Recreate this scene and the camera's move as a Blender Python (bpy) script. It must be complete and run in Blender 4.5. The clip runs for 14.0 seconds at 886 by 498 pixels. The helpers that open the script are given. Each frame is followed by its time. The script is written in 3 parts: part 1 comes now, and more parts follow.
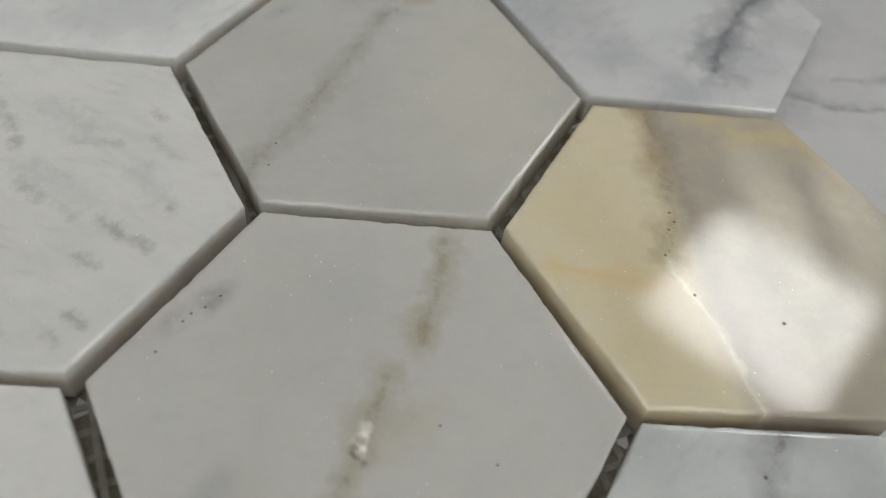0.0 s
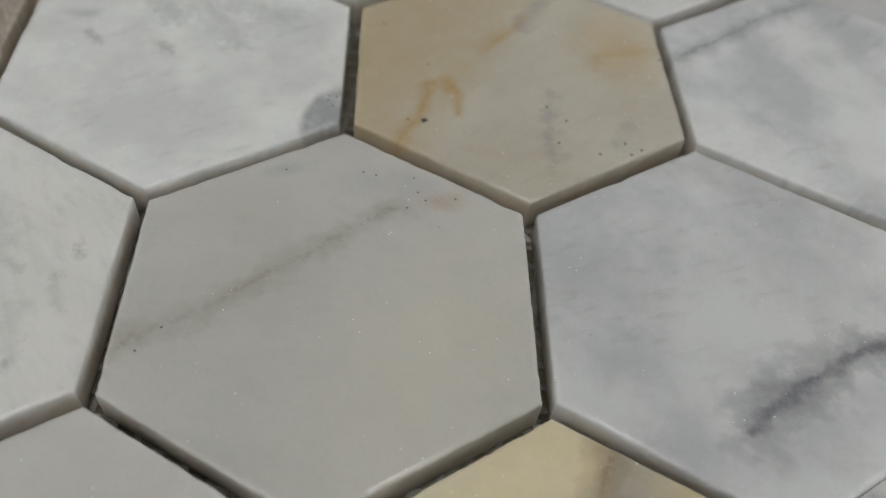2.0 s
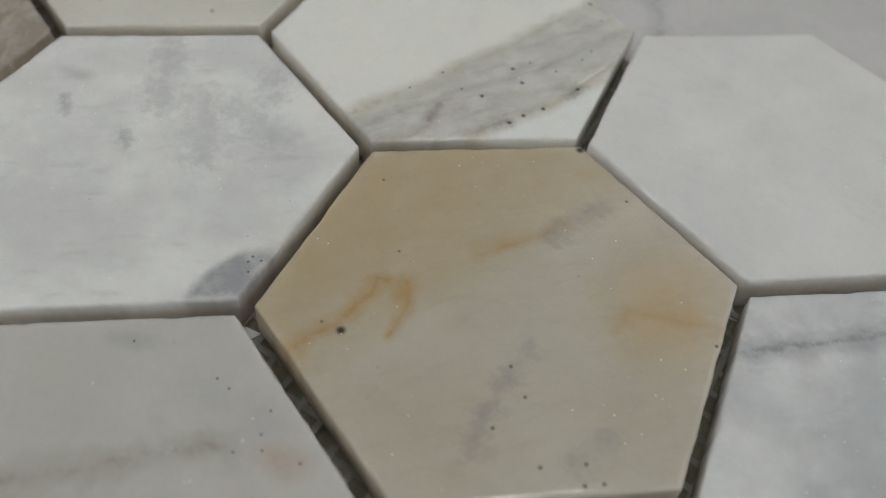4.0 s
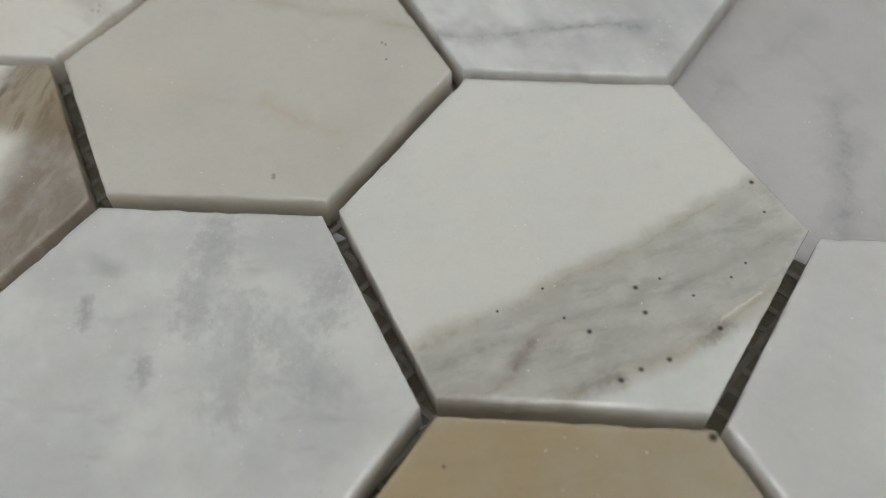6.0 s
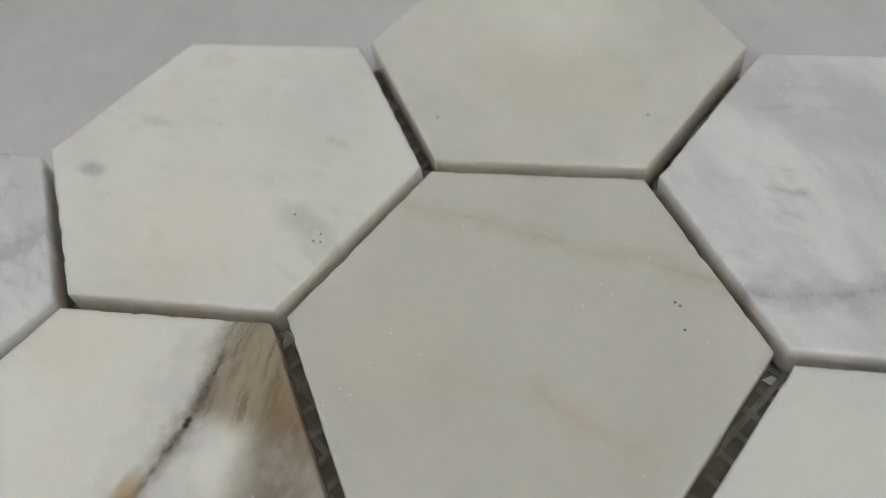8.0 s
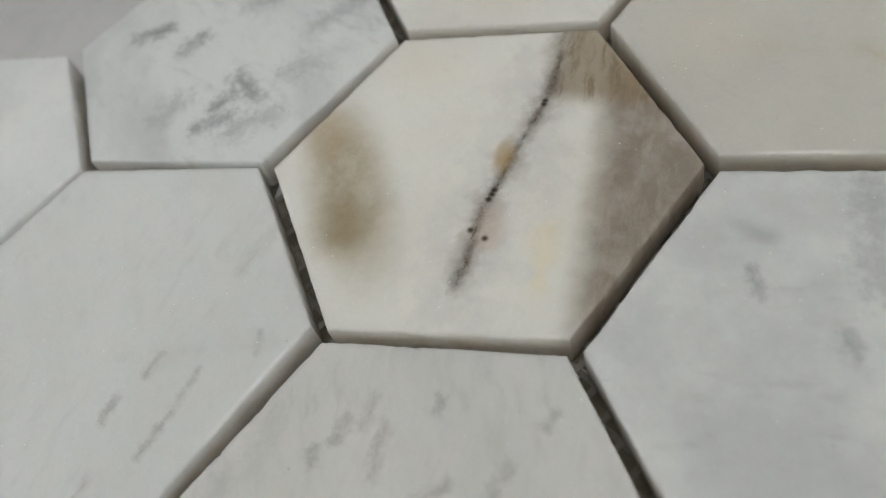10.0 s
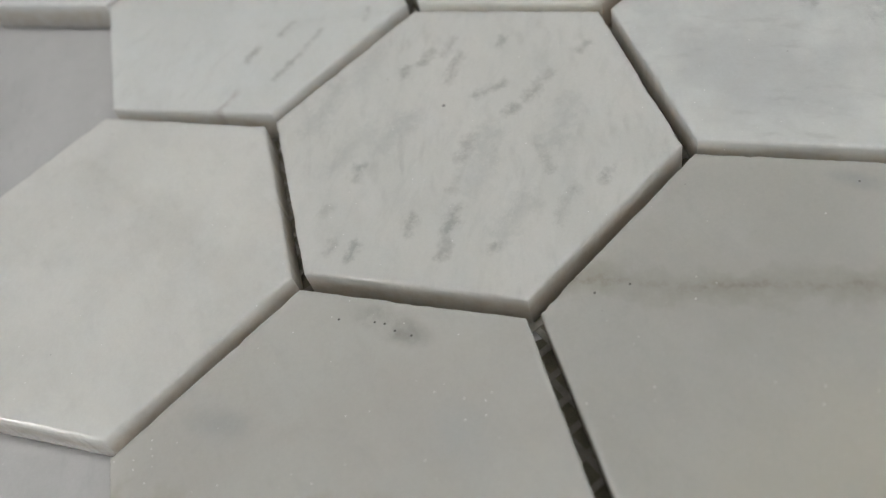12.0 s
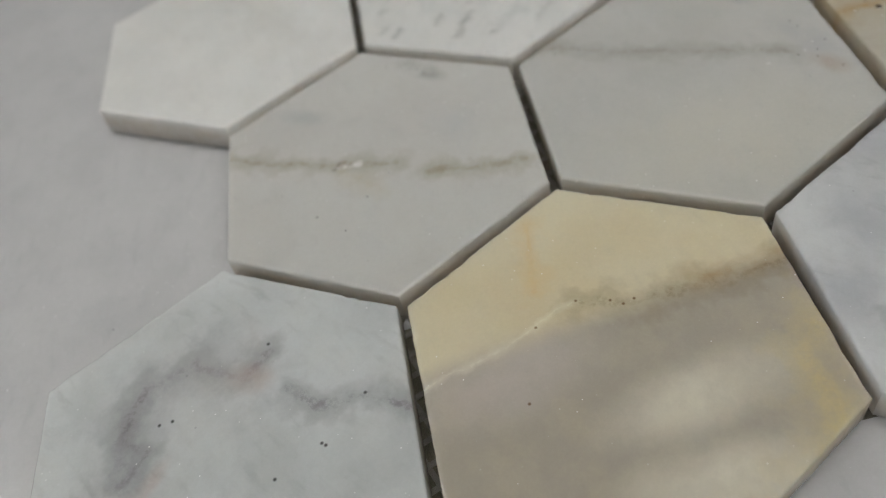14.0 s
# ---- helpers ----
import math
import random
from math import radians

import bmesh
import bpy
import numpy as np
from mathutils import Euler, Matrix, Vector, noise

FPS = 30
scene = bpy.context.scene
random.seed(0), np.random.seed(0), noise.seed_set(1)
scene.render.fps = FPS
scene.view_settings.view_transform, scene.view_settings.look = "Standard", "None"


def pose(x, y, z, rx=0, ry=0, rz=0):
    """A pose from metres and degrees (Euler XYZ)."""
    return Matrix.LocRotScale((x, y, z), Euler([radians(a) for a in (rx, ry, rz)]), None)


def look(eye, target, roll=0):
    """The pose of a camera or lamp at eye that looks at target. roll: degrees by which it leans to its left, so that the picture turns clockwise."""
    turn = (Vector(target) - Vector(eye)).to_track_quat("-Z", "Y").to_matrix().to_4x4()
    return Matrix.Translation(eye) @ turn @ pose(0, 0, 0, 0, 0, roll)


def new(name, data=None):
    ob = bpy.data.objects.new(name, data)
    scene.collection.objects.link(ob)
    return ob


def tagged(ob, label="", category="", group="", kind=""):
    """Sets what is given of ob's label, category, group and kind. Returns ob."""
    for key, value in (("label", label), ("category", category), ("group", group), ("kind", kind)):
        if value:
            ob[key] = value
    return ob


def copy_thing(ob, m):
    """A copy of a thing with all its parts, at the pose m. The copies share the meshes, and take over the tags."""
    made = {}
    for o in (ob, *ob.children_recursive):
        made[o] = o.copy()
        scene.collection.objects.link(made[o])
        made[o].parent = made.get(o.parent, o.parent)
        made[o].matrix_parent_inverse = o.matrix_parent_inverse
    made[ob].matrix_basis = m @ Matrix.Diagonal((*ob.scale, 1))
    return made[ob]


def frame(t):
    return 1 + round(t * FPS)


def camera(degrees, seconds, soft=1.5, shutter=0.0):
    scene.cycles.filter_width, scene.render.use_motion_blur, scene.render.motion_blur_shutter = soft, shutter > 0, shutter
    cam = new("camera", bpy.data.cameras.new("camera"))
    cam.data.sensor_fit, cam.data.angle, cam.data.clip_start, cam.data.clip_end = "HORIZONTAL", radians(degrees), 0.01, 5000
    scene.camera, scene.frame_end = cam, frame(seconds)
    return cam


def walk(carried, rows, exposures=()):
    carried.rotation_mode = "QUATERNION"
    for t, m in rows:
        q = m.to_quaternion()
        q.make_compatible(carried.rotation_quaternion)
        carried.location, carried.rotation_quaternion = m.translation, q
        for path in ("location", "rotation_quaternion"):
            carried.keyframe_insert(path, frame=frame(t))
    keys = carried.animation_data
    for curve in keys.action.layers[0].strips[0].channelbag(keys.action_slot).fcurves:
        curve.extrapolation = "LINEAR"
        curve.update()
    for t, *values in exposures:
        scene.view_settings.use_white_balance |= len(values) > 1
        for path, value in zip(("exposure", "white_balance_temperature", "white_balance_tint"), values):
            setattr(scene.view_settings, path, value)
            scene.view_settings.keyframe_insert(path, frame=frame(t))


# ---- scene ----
cam = camera(56.7, 14.0, soft=0.65)
cam.data.dof.use_dof = True
cam.data.dof.focus_distance = 0.150
cam.data.dof.aperture_fstop = 12.0
PATH = [
    (0.0, (0.0012, -0.0614, 0.1257), (0.0127, 0.0312, 0.0105), 9.76),
    (0.5, (0.0175, -0.0465, 0.1278), (0.0162, 0.0462, 0.0105), 8.66),
    (1.0, (0.0320, -0.0315, 0.1284), (0.0179, 0.0636, 0.0105), 8.10),
    (1.5, (0.0436, -0.0140, 0.1302), (0.0169, 0.0804, 0.0105), 7.68),
    (2.0, (0.0516, 0.0050, 0.1319), (0.0122, 0.0960, 0.0105), 7.29),
    (2.5, (0.0598, 0.0268, 0.1293), (0.0093, 0.1113, 0.0105), 7.11),
    (2.7, (0.0618, 0.0350, 0.1291), (0.0067, 0.1180, 0.0105), 7.49),
    (4.8, (0.0489, 0.1178, 0.1203), (-0.0239, 0.1648, 0.0105), 3.10),
    (5.0, (0.0434, 0.1235, 0.1205), (-0.0287, 0.1680, 0.0105), 2.46),
    (5.5, (0.0285, 0.1306, 0.1243), (-0.0470, 0.1711, 0.0105), 0.26),
    (6.0, (0.0086, 0.1327, 0.1276), (-0.0703, 0.1673, 0.0105), -2.58),
    (6.5, (-0.0151, 0.1406, 0.1293), (-0.0969, 0.1701, 0.0105), -4.40),
    (7.0, (-0.0375, 0.1460, 0.1326), (-0.1224, 0.1727, 0.0105), -5.55),
    (7.5, (-0.0573, 0.1415, 0.1315), (-0.1457, 0.1663, 0.0105), -6.83),
    (8.0, (-0.0643, 0.1265, 0.1342), (-0.1550, 0.1472, 0.0105), -10.30),
    (8.5, (-0.0637, 0.1095, 0.1345), (-0.1532, 0.1264, 0.0105), -13.37),
    (9.0, (-0.0529, 0.0885, 0.1342), (-0.1439, 0.1015, 0.0105), -16.29),
    (9.2, (-0.0487, 0.0810, 0.1328), (-0.1394, 0.0923, 0.0105), -17.39),
    (11.3, (0.0162, 0.0389, 0.1266), (-0.0697, 0.0378, 0.0105), -22.08),
    (11.5, (0.0237, 0.0362, 0.1261), (-0.0622, 0.0348, 0.0105), -21.70),
    (12.0, (0.0508, 0.0295, 0.1266), (-0.0398, 0.0273, 0.0105), -20.09),
    (12.5, (0.0737, 0.0240, 0.1292), (-0.0226, 0.0199, 0.0105), -19.02),
    (13.0, (0.0971, 0.0203, 0.1296), (-0.0034, 0.0159, 0.0105), -17.09),
    (13.5, (0.1221, 0.0172, 0.1353), (0.0134, 0.0124, 0.0105), -15.74),
    (14.0, (0.1462, 0.0156, 0.1414), (0.0334, 0.0107, 0.0105), -15.55),
]
walk(cam, [(t, look(eye, target, roll)) for t, eye, target, roll in PATH], [(0.0, -0.06), (14.0, -0.06)])

# ---- light: one ceiling panel known by its reflection, added fill lamps, a closed white room ----
world = bpy.data.worlds.new("room_dark")
scene.world = world
world.use_nodes = True
world.node_tree.nodes["Background"].inputs["Color"].default_value = (0.8, 0.85, 0.9, 1)
world.node_tree.nodes["Background"].inputs["Strength"].default_value = 0.02
PANEL_GLOW = 11.6
# square panels, turn and place: first mirrored in the tiles, second added as fill
PANELS = [(-39.9, (1.285, 1.51, 1.98)), (-20.0, (-0.80, -1.70, 1.98))]
# small unseen fill panels added close round the middle: turn and place
SMALL_FILL_PANELS = [(10.0, (-0.38, 0.10, 1.98)), (10.0, (0.12, 0.52, 1.98)), (10.0, (-0.22, 0.50, 1.98)), (10.0, (0.95, 0.02, 1.98)), (10.0, (0.45, -0.75, 1.98)), (10.0, (-0.30, -0.90, 1.98))]
# ring of soft fill lights added overhead, out of view: glow and radii
RING_GLOW, RING_IN, RING_OUT = 0.24, 1.2, 3.4
CEILING, FLOOR, COUNTER = 2.0, -0.75, 0.0017

# ---- material tools ----


def stone(r, g, b, gain=1.5):
    """Linear base colour of a stone from its even-light sRGB tone."""
    out = []
    for v in (r, g, b):
        v /= 255
        v = v / 12.92 if v <= 0.04045 else ((v + 0.055) / 1.055) ** 2.4
        out.append(min(0.86, v * gain))
    return (*out, 1.0)


class Nodes:
    """A small writer of node trees."""

    def __init__(self, name):
        self.mat = bpy.data.materials.new(name)
        self.mat.use_nodes = True
        self.tree = self.mat.node_tree
        self.bsdf = self.tree.nodes["Principled BSDF"]

    def put(self, socket, value):
        if isinstance(value, bpy.types.NodeSocket):
            self.tree.links.new(value, socket)
        else:
            socket.default_value = value

    def math(self, op, a, b=0.0, clamp=False):
        n = self.tree.nodes.new("ShaderNodeMath")
        n.operation, n.use_clamp = op, clamp
        self.put(n.inputs[0], a)
        self.put(n.inputs[1], b)
        return n.outputs[0]

    def vec(self, op, a, b=(0, 0, 0)):
        n = self.tree.nodes.new("ShaderNodeVectorMath")
        n.operation = op
        self.put(n.inputs[0], a)
        if op == "SCALE":
            self.put(n.inputs["Scale"], b)
        else:
            self.put(n.inputs[1], b)
        return n.outputs["Value"] if op in ("DOT_PRODUCT", "LENGTH") else n.outputs["Vector"]

    def noise(self, at, scale, detail=3.0, rough=0.55, colour=False):
        n = self.tree.nodes.new("ShaderNodeTexNoise")
        self.put(n.inputs["Vector"], at)
        n.inputs["Scale"].default_value = scale
        n.inputs["Detail"].default_value = detail
        n.inputs["Roughness"].default_value = rough
        return n.outputs["Color" if colour else "Fac"]

    def ramp(self, value, a, b, lo=0.0, hi=1.0):
        n = self.tree.nodes.new("ShaderNodeMapRange")
        n.interpolation_type = "SMOOTHSTEP"
        self.put(n.inputs["Value"], value)
        for key, v in (("From Min", a), ("From Max", b), ("To Min", lo), ("To Max", hi)):
            n.inputs[key].default_value = v
        return n.outputs["Result"]

    def mix(self, fac, a, b, blend="MIX"):
        n = self.tree.nodes.new("ShaderNodeMix")
        n.data_type, n.blend_type = "RGBA", blend
        self.put(n.inputs["Factor"], fac)
        self.put(n.inputs["A"], a)
        self.put(n.inputs["B"], b)
        return n.outputs["Result"]

    def place(self, scale=1000.0):
        """Object coordinates in millimetres."""
        n = self.tree.nodes.new("ShaderNodeTexCoord")
        return self.vec("SCALE", n.outputs["Object"], scale)

    def bump(self, height, strength, distance):
        n = self.tree.nodes.new("ShaderNodeBump")
        n.inputs["Strength"].default_value = strength
        n.inputs["Distance"].default_value = distance
        self.put(n.inputs["Height"], height)
        self.put(self.bsdf.inputs["Normal"], n.outputs["Normal"])


def segment_group():
    """Distance of a point from a segment, as a node group."""
    g = bpy.data.node_groups.new("segment_distance", "ShaderNodeTree")
    for name in ("P", "A", "B"):
        g.interface.new_socket(name, in_out="INPUT", socket_type="NodeSocketVector")
    g.interface.new_socket("D", in_out="OUTPUT", socket_type="NodeSocketFloat")
    gin, gout = g.nodes.new("NodeGroupInput"), g.nodes.new("NodeGroupOutput")

    def v(op, a, b):
        n = g.nodes.new("ShaderNodeVectorMath")
        n.operation = op
        g.links.new(a, n.inputs[0])
        g.links.new(b, n.inputs["Scale"] if op == "SCALE" else n.inputs[1])
        return n.outputs["Value"] if op == "DOT_PRODUCT" else n.outputs["Vector"]

    ap = v("SUBTRACT", gin.outputs["P"], gin.outputs["A"])
    ab = v("SUBTRACT", gin.outputs["B"], gin.outputs["A"])
    n = g.nodes.new("ShaderNodeMath")
    n.operation, n.use_clamp = "DIVIDE", True
    g.links.new(v("DOT_PRODUCT", ap, ab), n.inputs[0])
    g.links.new(v("DOT_PRODUCT", ab, ab), n.inputs[1])
    rest = v("SUBTRACT", ap, v("SCALE", ab, n.outputs[0]))
    m = g.nodes.new("ShaderNodeVectorMath")
    m.operation = "LENGTH"
    g.links.new(rest, m.inputs[0])
    g.links.new(m.outputs["Value"], gout.inputs["D"])
    return g


SEGMENT = segment_group()


def features(nd, flat, warped, colour, marks, seed):
    """Lay veins, blobs, zones and specks over a base colour; returns it with the pit height."""
    pits = None
    for i, mark in enumerate(marks):
        kind, pts, size, soft, tone, strength = mark[:6]
        broken = mark[6] if len(mark) > 6 else 0.5
        p = flat if kind == "specks" else warped
        if kind == "zone":
            (ax, ay), (bx, by) = pts
            length = math.hypot(bx - ax, by - ay)
            normal = ((ay - by) / length, (bx - ax) / length, 0)
            side = nd.vec("DOT_PRODUCT", nd.vec("SUBTRACT", p, (ax, ay, 0)), normal)
            mask = nd.ramp(side, -soft, soft)
        elif kind == "streaks":
            mask = None
            for (ax, ay), (bx, by) in pts[:2]:
                length = math.hypot(bx - ax, by - ay)
                side = nd.vec("DOT_PRODUCT", nd.vec("SUBTRACT", p, (ax, ay, 0)), ((ay - by) / length, (bx - ax) / length, 0))
                half = nd.ramp(side, -soft, soft)
                mask = half if mask is None else nd.math("MULTIPLY", mask, half)
            c, sn = math.cos(radians(pts[2])), math.sin(radians(pts[2]))
            if not size:
                colour = nd.mix(nd.math("MULTIPLY", mask, strength), colour, tone)
                continue
            join = nd.tree.nodes.new("ShaderNodeCombineXYZ")
            nd.put(join.inputs["X"], nd.vec("DOT_PRODUCT", p, (c * 0.07, sn * 0.07, 0)))
            nd.put(join.inputs["Y"], nd.vec("DOT_PRODUCT", p, (-sn * size, c * size, 0)))
            mask = nd.math("MULTIPLY", mask, nd.ramp(nd.noise(join.outputs["Vector"], 1.0, 6, 0.68), 0.46, 0.66))
        elif kind == "dashes":
            # many short broken strokes, ragged along their length
            dist = None
            for a, b in pts:
                n = nd.tree.nodes.new("ShaderNodeGroup")
                n.node_tree = SEGMENT
                nd.put(n.inputs["P"], p)
                n.inputs["A"].default_value, n.inputs["B"].default_value = (*a, 0), (*b, 0)
                dist = n.outputs["D"] if dist is None else nd.math("MINIMUM", dist, n.outputs["D"])
            ragged = nd.noise(nd.vec("ADD", flat, (seed * 4.3, i * 11.9, 0)), 0.45, 5, 0.7)
            dist = nd.math("ADD", dist, nd.ramp(ragged, 0.3, 0.7, soft * 0.55, -size))
            mask = nd.ramp(dist, 0.0, size + soft, 1.0, 0.0)
        elif kind == "blob":
            (cx, cy), (rx, ry), turn = pts
            c, s = math.cos(radians(turn)), math.sin(radians(turn))
            q = nd.vec("SUBTRACT", p, (cx, cy, 0))
            u = nd.vec("DOT_PRODUCT", q, (c / rx, s / rx, 0))
            v = nd.vec("DOT_PRODUCT", q, (-s / ry, c / ry, 0))
            r = nd.math("SQRT", nd.math("ADD", nd.math("MULTIPLY", u, u), nd.math("MULTIPLY", v, v)))
            mask = nd.ramp(r, 1 - soft, 1 + soft, 1.0, 0.0)
        else:
            dist = None
            pairs = list(zip(pts, pts[1:])) if kind == "vein" else [(a, (a[0] + 0.01, a[1])) for a in pts]
            for a, b in pairs:
                n = nd.tree.nodes.new("ShaderNodeGroup")
                n.node_tree = SEGMENT
                nd.put(n.inputs["P"], p)
                n.inputs["A"].default_value, n.inputs["B"].default_value = (*a, 0), (*b, 0)
                dist = n.outputs["D"] if dist is None else nd.math("MINIMUM", dist, n.outputs["D"])
            if kind == "specks":
                mask = nd.ramp(dist, size * 0.35, size + soft, 1.0, 0.0)
                pits = mask if pits is None else nd.math("MAXIMUM", pits, mask)
            else:
                # a thin uneven core in a wide faint halo
                swell = nd.noise(nd.vec("ADD", flat, (seed * 3.1, i * 17.7, 0)), 0.13, 3, 0.6)
                dist = nd.math("DIVIDE", dist, nd.ramp(swell, 0.3, 0.7, 0.35, 1.35))
                core = nd.ramp(dist, 0.0, size + soft * 0.6, 0.85, 0.0)
                halo = nd.ramp(dist, 0.0, size + soft * 1.6, 0.5, 0.0)
                speckle = nd.noise(nd.vec("ADD", flat, (seed * 5.9, i * 9.1, 3)), 0.55, 5, 0.7)
                core = nd.math("MULTIPLY", core, nd.ramp(speckle, 0.36, 0.6, 1 - broken, 1.0))
                mask = nd.math("MAXIMUM", core, halo)
        if broken and kind != "specks":
            grain = nd.noise(nd.vec("ADD", warped, (seed * 7.3 + i * 31.7, i * 13.1, 0)), 0.10, 5, 0.62)
            mask = nd.math("MULTIPLY", mask, nd.ramp(grain, 0.34, 0.6, 1 - broken, 1.0))
        colour = nd.mix(nd.math("MULTIPLY", mask, strength), colour, tone)
    return colour, pits


def marble(name, seed, base, second, marks=(), cloud=0.6, rough=0.02, glowing=0.9, warp=3.0, streak=(1.0, 1.0), dots=0.25, wisps=(0.0, 0.15), raw=0.0):
    """Polished marble: clouded ground, named veins, crystal flecks, fine relief."""
    nd = Nodes(name)
    at = nd.place()
    flat = nd.vec("MULTIPLY", at, (1, 1, 0))
    moved = nd.vec("ADD", at, (seed * 91.7, seed * 37.3, seed * 11.1))
    wide = nd.vec("SUBTRACT", nd.noise(moved, 0.07, 2, 0.5, True), (0.5, 0.5, 0.5))
    fine = nd.vec("SUBTRACT", nd.noise(moved, 0.3, 4, 0.62, True), (0.5, 0.5, 0.5))
    warped = nd.vec("ADD", flat, nd.vec("SCALE", wide, warp))
    warped = nd.vec("MULTIPLY", nd.vec("ADD", warped, nd.vec("SCALE", fine, warp * 0.6)), (1, 1, 0))
    # clouds, stretched along the bedding of the stone
    bed = nd.vec("MULTIPLY", moved, (streak[0], streak[1], 1.0))
    mist = nd.noise(bed, 0.045, 5, 0.55)
    colour = nd.mix(nd.ramp(mist, 0.36, 0.68, 0.0, cloud), base, second)
    haze = nd.noise(bed, 0.16, 4, 0.6)
    colour = nd.mix(nd.ramp(haze, 0.52, 0.75, 0.0, 0.10 * cloud), colour, (0.30, 0.30, 0.31, 1))
    # fine wisps along one direction
    angle, much = wisps
    c, sn = math.cos(radians(angle)), math.sin(radians(angle))
    u = nd.vec("DOT_PRODUCT", nd.vec("ADD", moved, nd.vec("SCALE", wide, 4.0)), (c * 0.12, sn * 0.12, 0))
    v = nd.vec("DOT_PRODUCT", nd.vec("ADD", moved, nd.vec("SCALE", wide, 4.0)), (-sn * 0.36, c * 0.36, 0))
    join = nd.tree.nodes.new("ShaderNodeCombineXYZ")
    nd.put(join.inputs["X"], u)
    nd.put(join.inputs["Y"], v)
    wisp = nd.ramp(nd.noise(join.outputs["Vector"], 1.0, 3, 0.5), 0.5, 0.8)
    wisp = nd.math("MULTIPLY", wisp, nd.ramp(nd.noise(moved, 0.055, 3, 0.5), 0.4, 0.62, 0.1, 1.0))
    colour = nd.mix(nd.math("MULTIPLY", wisp, much), colour, (0.24, 0.245, 0.25, 1))
    colour, pits = features(nd, flat, warped, colour, marks, seed)
    if raw:
        # warm shade of the tile sides, painted as a tan tint below the top edge
        depth = nd.vec("DOT_PRODUCT", at, (0, 0, 1))
        side_shade = nd.math("MULTIPLY", nd.ramp(depth, raw - 3.5, raw - 0.6, 1.0, 0.0), nd.ramp(nd.noise(moved, 0.35, 4, 0.6), 0.3, 0.65, 0.25, 0.55))
        colour = nd.mix(side_shade, colour, (0.52, 0.44, 0.35, 1))
    # grain of the crystals
    grain = nd.noise(moved, 1.7, 4, 0.75)
    colour = nd.mix(nd.ramp(grain, 0.3, 0.7, 0.07, 0.0), colour, nd.mix(1.0, colour, (0.62, 0.61, 0.6, 1), "MULTIPLY"))
    mottle = nd.noise(moved, 0.5, 4, 0.65)
    colour = nd.mix(nd.ramp(mottle, 0.45, 0.75, 0.0, 0.07), colour, nd.mix(1.0, colour, (0.72, 0.72, 0.72, 1), "MULTIPLY"))
    cells = nd.tree.nodes.new("ShaderNodeTexVoronoi")
    nd.put(cells.inputs["Vector"], moved)
    cells.inputs["Scale"].default_value = 0.42
    near = nd.noise(moved, 0.06, 2)
    fleck = nd.math("MULTIPLY", nd.ramp(cells.outputs["Distance"], 0.04, 0.085, 1.0, 0.0), nd.ramp(near, 0.46, 0.6, 0.05, 0.8))
    colour = nd.mix(fleck, colour, (0.86, 0.86, 0.86, 1))
    if dots:
        rare = nd.tree.nodes.new("ShaderNodeTexVoronoi")
        nd.put(rare.inputs["Vector"], nd.vec("ADD", moved, (517, 211, 0)))
        rare.inputs["Scale"].default_value = 0.10
        spot = nd.ramp(rare.outputs["Distance"], 0.014, 0.032, dots, 0.0)
        colour = nd.mix(spot, colour, (0.08, 0.075, 0.07, 1))
    nd.put(nd.bsdf.inputs["Base Color"], colour)
    sheen = nd.noise(moved, 0.9, 4, 0.7)
    nd.put(nd.bsdf.inputs["Roughness"], nd.ramp(sheen, 0.3, 0.7, rough, rough + 0.025))
    nd.bsdf.inputs["IOR"].default_value = 1.49
    pores = nd.noise(nd.vec("ADD", moved, (31, 7, 5)), 1.3, 4, 0.75)
    nd.put(nd.bsdf.inputs["Specular IOR Level"], nd.ramp(pores, 0.34, 0.62, 0.32, 0.56))
    nd.bsdf.inputs["Subsurface Weight"].default_value = glowing
    nd.bsdf.inputs["Subsurface Radius"].default_value = (1.0, 0.94, 0.88)
    nd.bsdf.inputs["Subsurface Scale"].default_value = 0.010
    relief = nd.math("ADD", nd.math("MULTIPLY", nd.noise(moved, 2.4, 3, 0.7), 0.016), nd.math("MULTIPLY", nd.noise(moved, 0.05, 2, 0.5), 0.03))
    if pits is not None:
        relief = nd.math("SUBTRACT", relief, nd.math("MULTIPLY", pits, 0.35))
    nd.bump(relief, 0.35, 0.001)
    return nd.mat


def plain(name, colour, rough=0.8, spread=0.12, scale=9.0, relief=0.15):
    """Painted or matt surface with two scales of unevenness."""
    nd = Nodes(name)
    at = nd.place(1.0)
    a, b = nd.noise(at, scale, 4), nd.noise(at, scale * 14, 3)
    low = tuple(c * (1 - spread) for c in colour[:3]) + (1,)
    tone = nd.mix(nd.ramp(a, 0.35, 0.65), colour, low)
    tone = nd.mix(nd.ramp(b, 0.35, 0.65, 0.0, 0.3), tone, low)
    nd.put(nd.bsdf.inputs["Base Color"], tone)
    nd.bsdf.inputs["Roughness"].default_value = rough
    nd.bump(b, relief, 0.002)
    return nd.mat


def glow(name, colour, strength):
    nd = Nodes(name)
    nd.bsdf.inputs["Base Color"].default_value = (0.8, 0.8, 0.8, 1)
    nd.bsdf.inputs["Emission Color"].default_value = colour
    nd.bsdf.inputs["Emission Strength"].default_value = strength
    return nd.mat


def cloth(name, colour, strength):
    """Glow of the added fill ring: brightest mid-way, fading to soften its reflected rims."""
    nd = Nodes(name)
    at = nd.place(1.0)
    out = nd.vec("DOT_PRODUCT", at, (0, 1, 0))
    fade = nd.math("MULTIPLY", nd.ramp(out, RING_IN, 2.35), nd.ramp(out, 2.9, RING_OUT, 1.0, 0.35))
